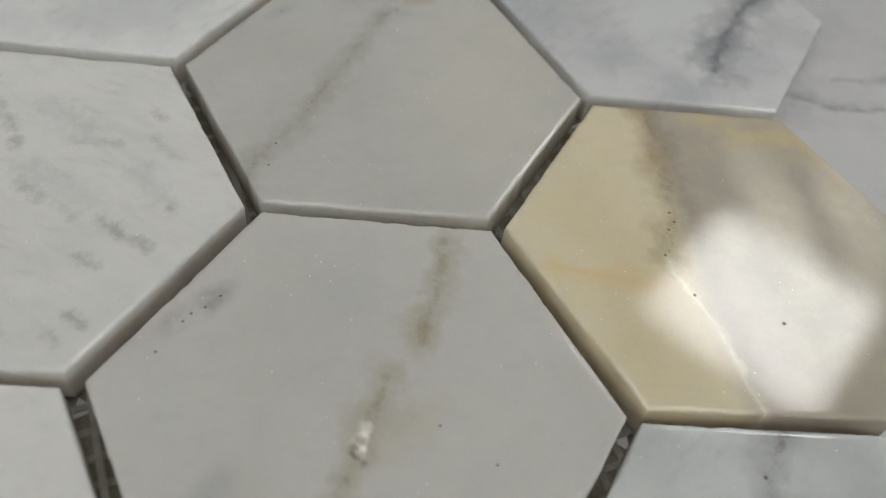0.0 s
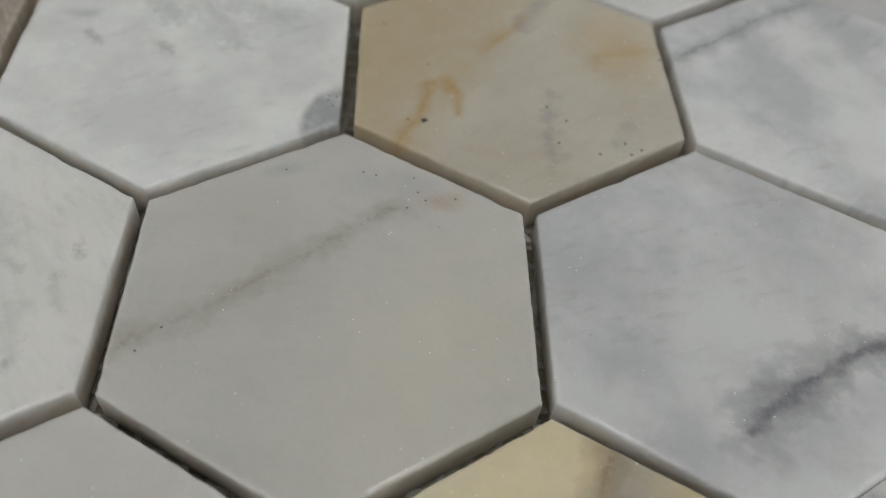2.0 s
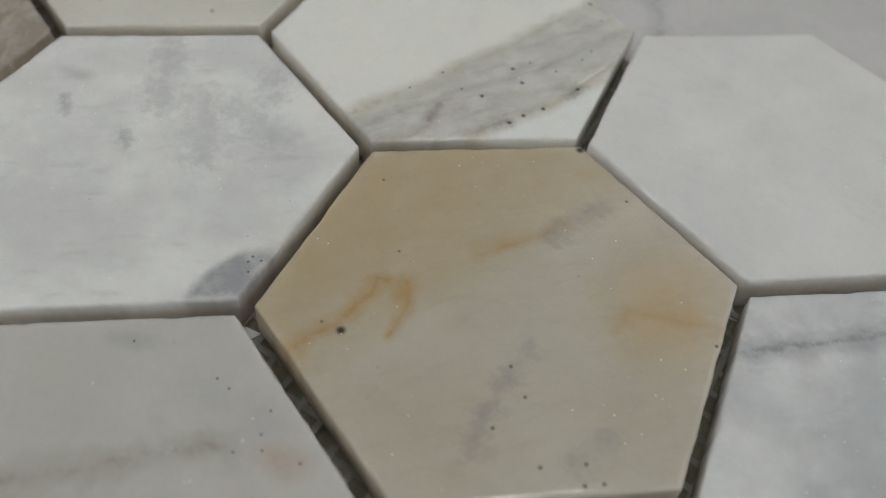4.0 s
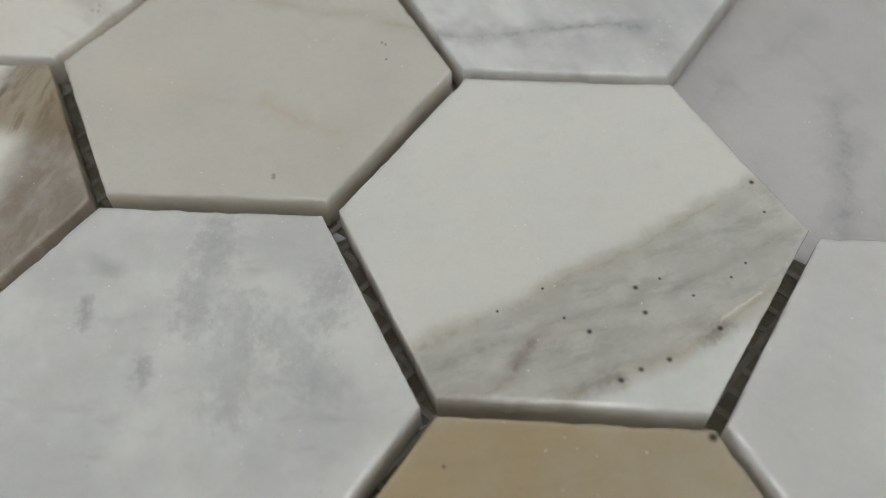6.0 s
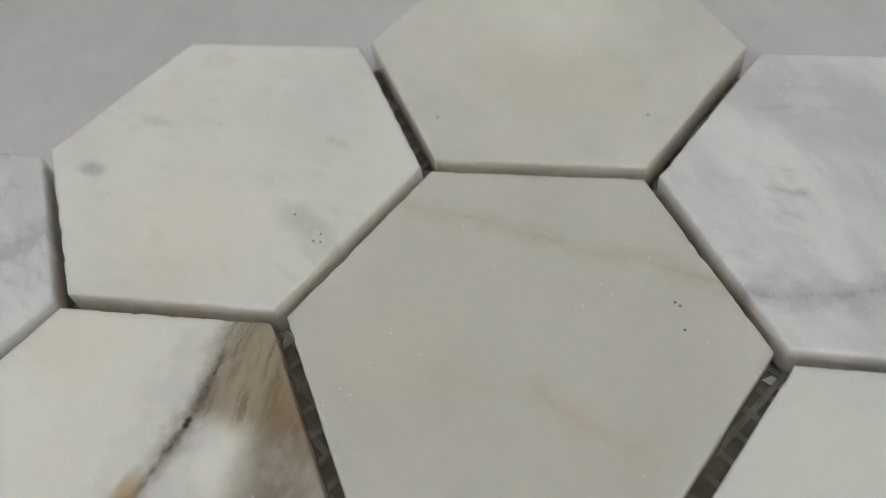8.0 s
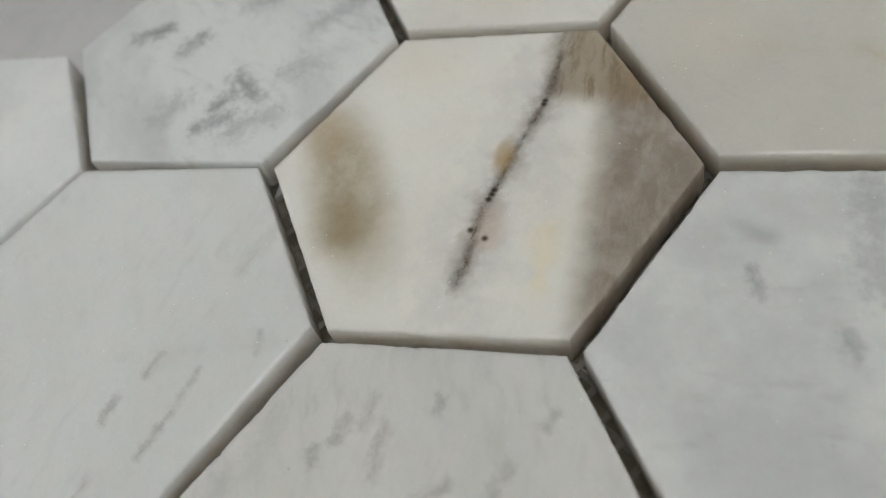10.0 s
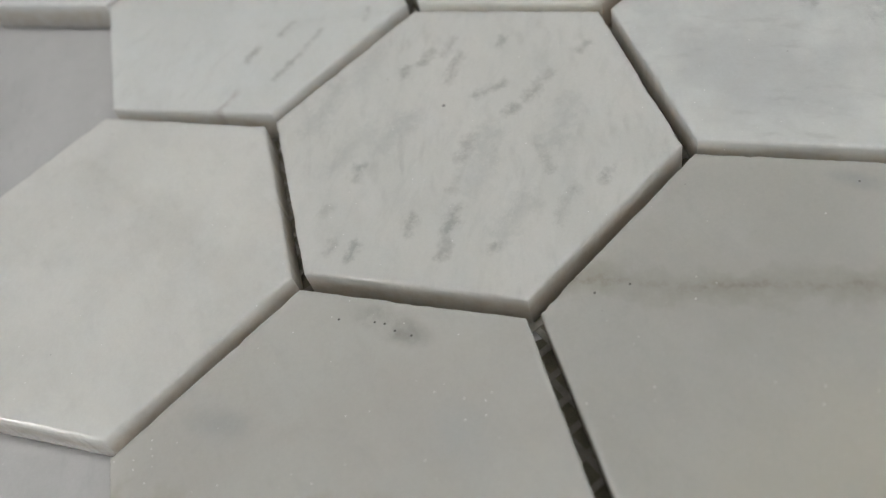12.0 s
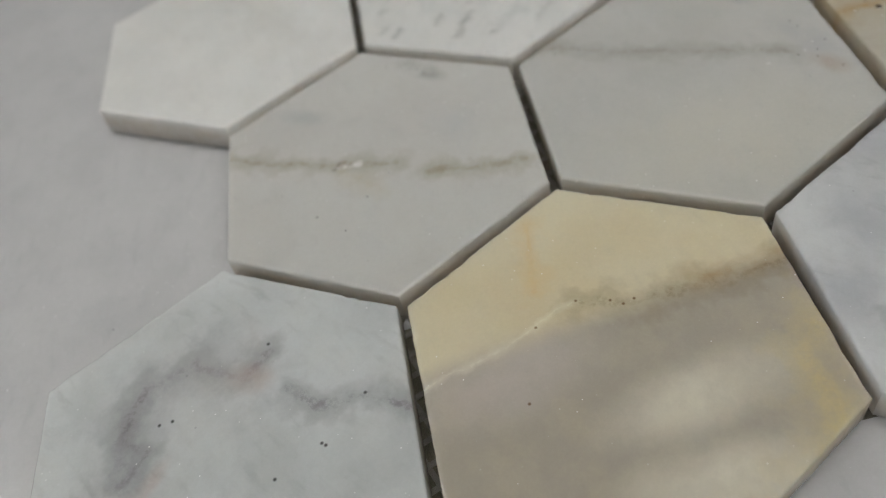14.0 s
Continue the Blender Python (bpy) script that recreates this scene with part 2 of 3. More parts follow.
    nd.bsdf.inputs["Base Color"].default_value = (0.75, 0.75, 0.74, 1)
    nd.bsdf.inputs["Emission Color"].default_value = colour
    nd.put(nd.bsdf.inputs["Emission Strength"], nd.math("MULTIPLY", fade, strength * 1.6))
    return nd.mat


WALL = plain("wall_paint", (0.55, 0.545, 0.53, 1), 0.85, 0.04)
CEILING_PAINT = plain("ceiling_paint", (0.80, 0.80, 0.79, 1), 0.9, 0.03)
FLOOR_FINISH = plain("grey_floor", (0.36, 0.35, 0.34, 1), 0.45, 0.15, 2.0)
BASE_FINISH = plain("base_board", (0.55, 0.54, 0.52, 1), 0.6, 0.05)
FRAME_WHITE = plain("white_enamel", (0.8, 0.8, 0.8, 1), 0.4, 0.03)
DIFFUSER = glow("lit_diffuser", (1.0, 0.99, 0.955, 1), PANEL_GLOW)
FILL_CLOTH = cloth("added_fill_cloth", (1.0, 1.0, 0.99, 1), RING_GLOW)
NET = plain("glass_fibre_net", (0.29, 0.28, 0.24, 1), 0.55, 0.3, 260.0, 0.4)
FILM = plain("dried_adhesive", (0.20, 0.18, 0.13, 1), 0.35, 0.35, 180.0, 0.5)

# ---- mesh tools ----


def mesh_from(name, bm, material):
    data = bpy.data.meshes.new(name)
    bm.to_mesh(data)
    bm.free()
    data.materials.append(material)
    return data


def part(name, bm, material, parent=None, label=""):
    ob = new(name, mesh_from(name, bm, material))
    if parent:
        ob.parent = parent
    return tagged(ob, label)


def block(bm, x0, x1, y0, y1, z0, z1, bevel=0.0):
    """A box with optional softened edges, added to bm."""
    box = bmesh.new()
    bmesh.ops.create_cube(box, size=1)
    for v in box.verts:
        v.co = Vector((x0 if v.co.x < 0 else x1, y0 if v.co.y < 0 else y1, z0 if v.co.z < 0 else z1))
    if bevel:
        bmesh.ops.bevel(box, geom=box.edges[:], offset=bevel, segments=2, affect="EDGES", profile=0.5)
    data = bpy.data.meshes.new("block")
    box.to_mesh(data)
    box.free()
    bm.from_mesh(data)
    bpy.data.meshes.remove(data)
    return bm


# ---- the room ----
def shell(name, *size, material=WALL, label="", category=""):
    ob = part(name, block(bmesh.new(), *size), material)
    return tagged(ob, label, category, kind="structure")


R = 3.6
shell("floor", -R, R, -R, R, FLOOR - 0.1, FLOOR, material=FLOOR_FINISH, label="plain grey floor of the room", category="floor")
shell("ceiling", -R, R, -R, R, CEILING + 0.02, CEILING + 0.12, material=CEILING_PAINT, label="plain white painted ceiling of the room", category="ceiling")
shell("wall_north", -R, R, R, R + 0.12, FLOOR, CEILING + 0.02, label="plain grey painted wall", category="wall")
shell("wall_south", -R, R, -R - 0.12, -R, FLOOR, CEILING + 0.02, label="plain grey painted wall", category="wall")
shell("wall_east", R, R + 0.12, -R, R, FLOOR, CEILING + 0.02, label="plain grey painted wall", category="wall")
shell("wall_west", -R - 0.12, -R, -R, R, FLOOR, CEILING + 0.02, label="plain grey painted wall", category="wall")


def ceiling_and_fill_panel(half, size):
    """A square lit panel in a thin frame, hung flush under the ceiling."""
    lamp = new("ceiling_and_fill_panel")
    rim = half + 0.02
    frame_mesh = bmesh.new()
    for x0, x1, y0, y1 in ((-rim, rim, half, rim), (-rim, rim, -rim, -half), (-rim, -half, -half, half), (half, rim, -half, half)):
        block(frame_mesh, x0, x1, y0, y1, 0.0, 0.02, 0.002)
    part("frame", frame_mesh, FRAME_WHITE, lamp, "thin white metal frame")
    part("diffuser", block(bmesh.new(), -half, half, -half, half, 0.006, 0.016), DIFFUSER, lamp, "glowing white diffuser")
    return tagged(lamp, size + " lit square white panel lamp under the ceiling, most of them added fill", "ceiling light", size + " ceiling panel lights")


# all but the first large panel are fill lamps added out of view
for half, size, places in ((0.3, "large", PANELS), (0.14, "small", SMALL_FILL_PANELS)):
    first_panel = ceiling_and_fill_panel(half, size)
    for i, (turn, spot) in enumerate(places):
        if i:
            copy_thing(first_panel, pose(*spot, rz=turn))
        else:
            first_panel.matrix_basis = pose(*spot, rz=turn)


def fill_box():
    """One eighth of the added, unseen fill-light ring: a trapezoid in a thin frame."""
    lamp = new("added_fill_box")
    half = math.tan(radians(22.5))

    def slab(r0, r1, trim, z0, z1):
        bm = bmesh.new()
        ring = [(-half * r0 + trim, r0), (half * r0 - trim, r0), (half * r1 - trim, r1), (-half * r1 + trim, r1)]
        lo = [bm.verts.new((x, y, z0)) for x, y in ring]
        hi = [bm.verts.new((x, y, z1)) for x, y in ring]
        bm.faces.new(lo[::-1])
        bm.faces.new(hi)
        for k in range(4):
            bm.faces.new((lo[k], lo[(k + 1) % 4], hi[(k + 1) % 4], hi[k]))
        return bm

    part("frame", slab(RING_IN - 0.02, RING_OUT + 0.02, 0.0, 0.012, 0.02), FRAME_WHITE, lamp, "thin white backing frame")
    part("diffuser", slab(RING_IN, RING_OUT, 0.004, 0.0, 0.011), FILL_CLOTH, lamp, "softly glowing face of the added fill light")
    return tagged(lamp, "wide unseen soft fill light added under the ceiling", "ceiling light", "ceiling light boxes")


first_box = fill_box()
for i in range(8):
    m = pose(-0.06, 0.1, CEILING, rz=45 * i)
    if i:
        copy_thing(first_box, m)
    else:
        first_box.matrix_basis = m

# ---- the counter with its marble top ----
TOP_MARKS = [
    ("vein", ((-72, 262), (-54, 249), (-48, 242), (-42, 239)), 1.0, 4.0, stone(116, 117, 119), 0.7),
    ("vein", ((-82, 233), (-92, 250), (-96, 275)), 1.0, 5.0, stone(120, 120, 122), 0.4),
    ("vein", ((94, 85), (105, 106), (118, 130)), 1.5, 6.0, stone(118, 118, 122), 0.55),
    ("vein", ((98, 95), (110, 92), (124, 91), (150, 80)), 0.6, 2.2, stone(96, 96, 98), 0.75),
    ("vein", ((112, 103), (124, 103.5), (150, 110)), 0.5, 1.6, stone(100, 100, 104), 0.7),
    ("vein", ((20, -70), (39, -54), (80, -50)), 1.0, 7.0, stone(140, 141, 143), 0.5),
    ("specks", ((26, -66.8), (39, -54), (34, -60)), 0.15, 0.2, stone(90, 88, 88), 0.8),
]
TOP_STONE = marble("worktop_marble", 41, stone(157, 157, 158), stone(150, 150, 151), TOP_MARKS, cloud=0.8, rough=0.2, glowing=0.0, warp=6.0, dots=0.2)
counter = new("counter")
tagged(counter, "plain counter with a light grey polished marble top", "counter")
part("worktop", block(bmesh.new(), -0.75, 0.65, -0.5, 0.7, -0.03, COUNTER, 0.002), TOP_STONE, counter, "light grey marble slab with soft veins")
part("base", block(bmesh.new(), -0.72, 0.62, -0.47, 0.67, FLOOR, -0.03, 0.003), BASE_FINISH, counter, "plain grey board base")

# ---- the mosaic sheet ----
PITCH, GAP, THICK, LIFT = 0.0762, 0.0029, 0.0080, 0.0008
CELLS = {
    "A": (0, 0), "B": (0, 1), "C": (1, 0), "D": (1, 1), "E": (-1, 1), "F": (-1, 2), "G": (1, -1), "H": (-1, 0), "O": (0, 2), "W": (-1, 3),
    "R": (0, 3), "P": (-2, 3), "Q": (-2, 4), "U": (-3, 4), "T": (-3, 3), "Y": (-2, 2), "V": (-3, 2), "X": (-2, 1), "K": (1, 2), "Z": (-3, 1),
}
# small errors of laying: millimetres and degrees
LAID = {
    "A": (0.39, 0.05, -0.30),
    "B": (0.26, -0.27, 0.00),
    "C": (0.55, -0.05, 0.87),
    "D": (0.03, -0.61, -0.61),
    "E": (-0.21, 0.13, -0.26),
    "F": (0.12, -0.01, 0.14),
    "G": (0.35, 0.55, 0.27),
    "H": (-0.43, 0.62, -0.01),
    "K": (0.16, -0.49, 0.35),
    "O": (0.08, 0.35, 0.24),
    "P": (-0.45, 0.05, 0.40),
    "Q": (0.21, -0.33, -0.16),
    "R": (-0.22, -0.38, 0.50),
    "T": (0.08, -0.17, -0.20),
    "U": (-0.27, -0.11, 0.47),
    "V": (0.23, 0.27, -1.34),
    "W": (0.02, 0.10, -0.21),
    "X": (-1.01, 0.26, 1.15),
    "Y": (0.11, 0.03, 0.41),
    "Z": (0.00, 0.00, 0.00),
}


def centre(key):
    a, b = CELLS[key]
    return Vector((a * PITCH * math.sqrt(3) / 2, PITCH * (b + a / 2), 0))


DARK = stone(52, 48, 42)
SMOKE, MIST, INK = stone(128, 130, 132), stone(152, 155, 156), stone(45, 43, 42)

# ground tone, cloud tone, cloud amount, marks
LOOKS = {
    "A": ("warm pale grey marble tile with an olive vein and a pit", (162, 162, 159), (157, 156, 153), 0.8, [
        ("vein", ((-12.2, -36.3), (-3.4, -18.1), (0.1, -9.4), (3.2, 4.4)), 1.2, 3.0, stone(120, 112, 90), 0.9),
        ("vein", ((8.9, 12), (11.5, 21.9), (12.5, 33)), 1.3, 2.6, stone(120, 112, 88), 0.9, 0.35),
        ("vein", ((1.4, -9.5), (10.6, -0.8)), 1.0, 3.0, stone(150, 142, 122), 0.7),
        ("blob", ((-27.8, 14.5), (6.5, 2.4), 45), 0, 0.6, stone(120, 118, 114), 0.75, 0.9),
        ("dashes", (((0.1, -9.7), (0.9, -4.6)),), 0.4, 1.2, stone(206, 204, 200), 0.75, 0.4),
        # the chip's shadow, painted as a short dark stroke
        ("dashes", (((0.9, -10.8), (-1.0, -9.1)),), 0.2, 0.9, stone(84, 78, 70), 0.8, 0.3),
        ("blob", ((-5.1, 21.2), (5, 4), 0), 0, 0.9, MIST, 0.5),
        ("blob", ((-20.9, -17.3), (5, 2.5), 60), 0, 0.9, SMOKE, 0.4),
        ("specks", ((12.2, -3.6), (21, -9.4), (14.9, -15.6), (-30, 12), (-27, 15), (-25, 17.5), (-29, 13.6), (-33, 6)), 0.12, 0.22, INK, 0.85),
        ("specks", ((-0.6, -8.0), (0.3, -6.8), (0.2, -9.0)), 0.5, 0.9, stone(112, 102, 86), 0.6)]),
    "B": ("warm pale grey marble tile with one diagonal olive vein", (155, 155, 152), (150, 150, 146), 0.8, [
        ("vein", ((-26, -32), (-16.4, -14), (-12.1, -1.3), (-5.2, 14.8), (-0.6, 25)), 1.0, 2.8, stone(110, 106, 90), 0.9, 0.45),
        ("vein", ((-19, -22), (-16, -10), (-10, 4), (2, 27)), 2.0, 6.0, stone(146, 145, 143), 0.5),
        ("blob", ((-4, 30), (10, 3), 25), 0, 0.8, stone(140, 140, 142), 0.6, 0.8),
        ("blob", ((6.1, 30.8), (4, 2.5), 30), 0, 0.7, stone(140, 126, 114), 0.6),
        ("blob", ((-25, 20.9), (4, 1.5), 50), 0, 0.8, SMOKE, 0.5),
        ("specks", ((-21.2, -27.1), (-20.6, -21.2), (0.9, 25.4), (0.6, 30.1), (7.9, 32.6), (-11.6, 28.9), (-9, 29.6), (-2.1, 33.1), (3, 29), (-25, 21)), 0.12, 0.22, INK, 0.85),
        ("blob", ((22, 0), (14, 26), 0), 0, 0.9, stone(168, 165, 154), 0.5, 0.3)]),
    "C": ("cream yellow marble tile with a mauve grey half", (177, 170, 148), (171, 161, 134), 0.7, [
        ("zone", ((-12.5, 45), (-2.0, -45)), 0, 3.5, stone(138, 133, 124), 0.95, 0.15),
        ("vein", ((-1.1, -36), (-5.5, -21.6), (-12.3, -4.3)), 0.25, 0.9, stone(206, 202, 182), 0.8, 0.4),
        ("vein", ((-11, -4), (-9, 6), (-8.6, 16), (-10, 38)), 1.2, 4.0, stone(104, 92, 70), 0.85, 0.5),
        ("vein", ((-10.3, 18), (-11.5, 30), (-12.5, 40)), 0.8, 2.6, stone(132, 104, 66), 0.6, 0.6),
        ("vein", ((-34, -8.3), (-16.6, -11.1)), 0.5, 3.0, stone(176, 146, 90), 0.5, 0.2),
        ("blob", ((1, -20), (7, 14), 10), 0, 0.7, stone(158, 152, 146), 0.8, 0.3),
        ("blob", ((13, 11), (5, 14), 10), 0, 0.8, stone(186, 182, 168), 0.75, 0.3),
        ("blob", ((29, 9), (5, 14), 0), 0, 0.8, stone(188, 184, 170), 0.7, 0.3),
        ("vein", ((2, 40), (10, 30), (22, 31), (32, 22)), 3.0, 5.0, stone(170, 156, 112), 0.7, 0.3),
        ("specks", ((-12.3, -4.3), (-8.5, -13.2), (-9, 4.1), (6.9, -18.3), (-10.5, 2), (-9.6, 6.4)), 0.18, 0.3, stone(92, 70, 48), 0.85)]),
    "D": ("cloudy grey marble tile with a dark smoky vein", (167, 169, 170), (146, 148, 151), 0.9, [
        ("vein", ((36, 16), (30, 11), (22.7, 3.4), (14.3, -10.5), (8.9, -23.9)), 1.6, 4.4, stone(78, 78, 84), 1.0, 0.15),
        ("vein", ((-26, 31), (-11, 30.6), (16.3, 37.4)), 1.2, 4.0, stone(132, 134, 134), 0.6),
        ("blob", ((-23, -10), (8, 10), 70), 0, 0.9, stone(146, 148, 149), 0.6, 0.7),
        ("blob", ((4, 12), (13, 7), 20), 0, 0.9, stone(154, 156, 157), 0.6, 0.5),
        ("specks", ((-2.4, 31.3), (-1.5, 31.8), (0, 31)), 0.15, 0.25, SMOKE, 0.8)]),
    "E": ("white marble tile with short grey brush-like streaks", (178, 178, 176), (171, 172, 170), 0.8, [
        ("dashes", (((-28.7, 5.2), (-24.4, 2.8)), ((-26.5, 0.6), (-23.4, -2.8)), ((-22.2, 5.7), (-15.1, 0.9)), ((-23.4, -6), (-21.3, -6.9)), ((-8.4, 5.2), (-8.8, 12)), ((-8.1, 20.4), (-2.6, 15)), ((-1.6, 12.1), (-0.6, 10.5)), ((2.5, 1.5), (7.4, -1.9)), ((10.2, -3), (13.7, -5.5)), ((18.7, -6.2), (27.6, -11.7)),), 0.3, 2.3, stone(104, 106, 106), 0.5, 0.7),
        ("dashes", (((21.5, 22.4), (23.3, 20.9)), ((22.8, 15.6), (28.5, 10.7)), ((-0, -21.4), (3.2, -23)), ((8.1, -28.9), (9.4, -30.6)), ((18.9, -26.2), (21.4, -27.7)), ((17, -30.2), (19.1, -31.7)), ((17.1, -13.7), (20.3, -16.2)), ((-12.6, 31.6), (-11.7, 28.9)), ((-23.1, 15.4), (-21.4, 13.9)), ((29.5, -1.5), (30.2, -2.5)), ((10.3, 12.9), (16.6, 13)),), 0.2, 2.1, stone(116, 119, 119), 0.55, 0.6),
        ("dashes", (((-31.3, -11.4), (-24.2, -16.8)), ((-25, -20.8), (-14.9, -29.8)), ((-8.5, -9.1), (-3.8, -16.9)), ((22, 6.6), (27.3, 0.8)), ((2.6, 5.1), (14.9, -1.5)), ((1.1, 21.7), (10.2, 15.5)), ((-8.5, -18), (-2.6, -25.9)),), 1.2, 3.6, stone(150, 153, 153), 0.5, 0.5),
        ("streaks", (((-45, 40), (-45, -40)), ((45, -40), (45, 40)), -33), 0.34, 3.0, stone(144, 147, 147), 0.16, 0.7),
        ("specks", ((-8.9, -1.6),), 0.25, 0.35, stone(84, 84, 86), 0.8)]),
    "F": ("white marble tile with smoky clouds and a dark corner", (181, 183, 182), (162, 164, 165), 0.85, [
        ("dashes", (((-26.5, 18.3), (-10.4, 10)), ((-7, 16.9), (7.8, 9.4)), ((-6.5, 33), (-0.9, 28.8)), ((-1.2, 20.9), (10.5, 23.5))), 1.5, 6.0, stone(138, 141, 144), 0.6, 0.4),
        ("dashes", (((-22.5, -6.4), (-17.5, -7.6)), ((-6, -0.2), (-1.7, -1.9))), 0.4, 2.0, stone(116, 119, 121), 0.6, 0.4),
        ("vein", ((-14, 18), (1.5, 8.8)), 1.2, 4.5, stone(158, 161, 162), 0.6),
        ("vein", ((-3.3, 22.9), (6, 26), (11.6, 24.8)), 0.8, 3.0, stone(152, 156, 157), 0.6),
        ("blob", ((-28.2, -1.3), (3, 1.6), 40), 0, 0.8, stone(140, 142, 142), 0.6),
        ("blob", ((41, 1.0), (7.6, 9.6), 20), 0, 0.16, stone(118, 120, 124), 0.9, 0.45),
        ("specks", ((36, 5), (37, 7), (35.4, 6.2), (38, 4)), 0.15, 0.25, INK, 0.7)]),
    "G": ("white grey marble tile with mauve veins and tiny pits", (166, 169, 169), (152, 155, 155), 0.9, [
        ("vein", ((-5.7, -19.9), (-15.7, -14.9), (-18.4, -5.7), (-12.7, 4.8), (-17.9, 10.1)), 1.0, 3.6, stone(86, 82, 82), 0.95, 0.5),
        ("vein", ((5, -18.5), (-1.6, -13.5), (-5, -18.6)), 0.9, 3.0, stone(84, 82, 80), 0.9, 0.5),
        ("vein", ((-7.6, 13.7), (-3, 18.9), (-2.5, 27.6), (2.2, 35.6)), 0.9, 3.4, stone(96, 94, 96), 0.9, 0.5),
        ("vein", ((2, -19), (-8, -18), (-16, -13), (-18, -4), (-12, 6)), 3.0, 7.0, stone(122, 122, 126), 0.8, 0.6),
        ("vein", ((-18, 9), (-26, 6)), 0.5, 3.0, stone(150, 148, 148), 0.6, 0.6),
        ("blob", ((-12.4, 5.9), (4.5, 3), 60), 0, 0.7, stone(148, 132, 124), 0.5, 0.5),
        ("blob", ((6, -13.6), (5, 1.5), -40), 0, 0.7, stone(148, 126, 118), 0.4, 0.5),
        ("blob", ((-11, -4), (9, 8), 0), 0, 0.9, stone(160, 160, 158), 0.5, 0.4),
        ("specks", ((-19.4, 9.9), (-2.9, 28.3), (5.4, 19.3), (-6.6, -12.1), (-6.8, -9.5), (10.3, 10.3), (6, 20)), 0.22, 0.35, INK, 0.9)]),
    "H": ("plain warm white marble tile with faint clouds", (182, 182, 180), (175, 175, 173), 0.9, [
        # edge of a ceiling reflection, painted as a soft grey diagonal
        ("vein", ((-27, -3), (-10.4, 8.1), (5.9, 19.3)), 1.0, 6.0, stone(160, 160, 157), 0.6, 0.4),
        ("blob", ((-16, 14), (12, 8), 30), 0, 0.9, stone(184, 184, 180), 0.4, 0.2)]),
    "K": ("cloudy light grey marble tile with a dark streak", (174, 176, 177), (146, 149, 152), 0.9, [
        ("vein", ((-37, -13), (-29.8, 0.3), (-23.2, 15.5), (-11.6, 35.7)), 0.8, 3.0, stone(100, 102, 106), 0.9, 0.35),
        ("blob", ((-16, -7), (9, 6), 40), 0, 0.9, stone(150, 153, 156), 0.5)]),
    "O": ("beige marble tile with rusty gold veins and dark pits", (153, 150, 141), (146, 142, 131), 0.9, [
        ("zone", ((-4.7, -34.9), (-6.7, 26.4)), 0, 5.0, stone(143, 132, 110), 0.75, 0.3),
        ("blob", ((-30, -4), (10, 34), 8), 0, 0.6, stone(143, 129, 102), 0.6, 0.3),
        ("blob", ((17.8, 22.1), (9, 11), 15), 0, 0.85, stone(150, 134, 106), 0.75, 0.4),
        ("blob", ((-4, 30), (11, 7), 70), 0, 0.8, stone(158, 154, 142), 0.6, 0.3),
        ("vein", ((-10, -39), (-10.6, -26.7), (-12.3, -19.1), (-14.7, -15.8), (-11.8, -13.5), (-9.5, -14.1)), 0.5, 1.8, stone(136, 110, 64), 0.95, 0.45),
        ("vein", ((-11.4, -12.2), (-7.4, -14.6), (-3.8, -21.6)), 0.5, 1.6, stone(138, 112, 62), 0.9, 0.4),
        ("vein", ((-9.2, 2.1), (-7.7, 7.9), (-6.8, 15), (-6.7, 19.8)), 0.5, 1.8, stone(136, 114, 70), 0.85, 0.5),
        ("vein", ((-6.3, 15.2), (-7.6, 21.3), (-6.2, 31.4)), 0.6, 2.6, stone(132, 126, 118), 0.75, 0.5),
        ("vein", ((16, 10.5), (14.2, 16.4), (21.1, 21.2), (26.2, 26.9)), 0.5, 1.6, stone(140, 120, 84), 0.6, 0.5),
        ("vein", ((-2, -32), (12, -26), (22, -20)), 0.4, 1.6, stone(144, 134, 122), 0.5, 0.8),
        ("dashes", (((11.5, -3.9), (14.1, -11.6)), ((16.2, -16.1), (20.6, -22.3)), ((30.5, -10), (31, -3.5)), ((-5.7, 28.8), (-4.7, 15.4))), 0.8, 3.2, stone(118, 114, 116), 0.6, 0.7),
        ("streaks", (((-40, 45), (-40, -45)), ((40, -45), (40, 45)), 72), 0.3, 3.0, stone(128, 118, 100), 0.16, 0.6),
        ("specks", ((-9, -27.3), (-20.3, 35.6)), 0.5, 0.7, stone(40, 36, 32), 0.95),
        ("specks", ((11.9, -8.1), (17.5, -9.8), (18.9, -17.3), (27.9, -15.4), (33.8, -11.8), (31.4, -9.3), (35.2, -9.2), (27.9, 23.3)), 0.2, 0.34, stone(62, 58, 56), 0.85),
        ("specks", ((-4.7, 33.7), (-34.3, -2.6), (-17.9, -9.9), (-12.2, -29)), 0.18, 0.32, stone(84, 76, 66), 0.8)]),
    "P": ("warm pale grey marble tile with fine olive veins", (167, 166, 160), (162, 161, 155), 0.8, [
        ("vein", ((-36, -8), (-27.1, 2.6), (-16.9, 12.7), (-9.9, 18.9), (-4.5, 27.2), (7, 37)), 0.6, 2.2, stone(146, 142, 126), 0.75, 0.5),
        ("vein", ((11.2, -2), (18.9, 1.9), (27.3, 8)), 0.5, 2.6, stone(156, 146, 128), 0.6, 0.5),
        ("vein", ((-2.8, -20.7), (8.2, -8.9)), 0.6, 3.0, stone(160, 152, 142), 0.6, 0.5),
        ("blob", ((-5.7, -22), (9, 7), 30), 0, 0.9, stone(174, 168, 160), 0.5, 0.3),
        ("specks", ((6, 27.2), (11.5, 25.8), (7, 27.6)), 0.16, 0.26, INK, 0.85),
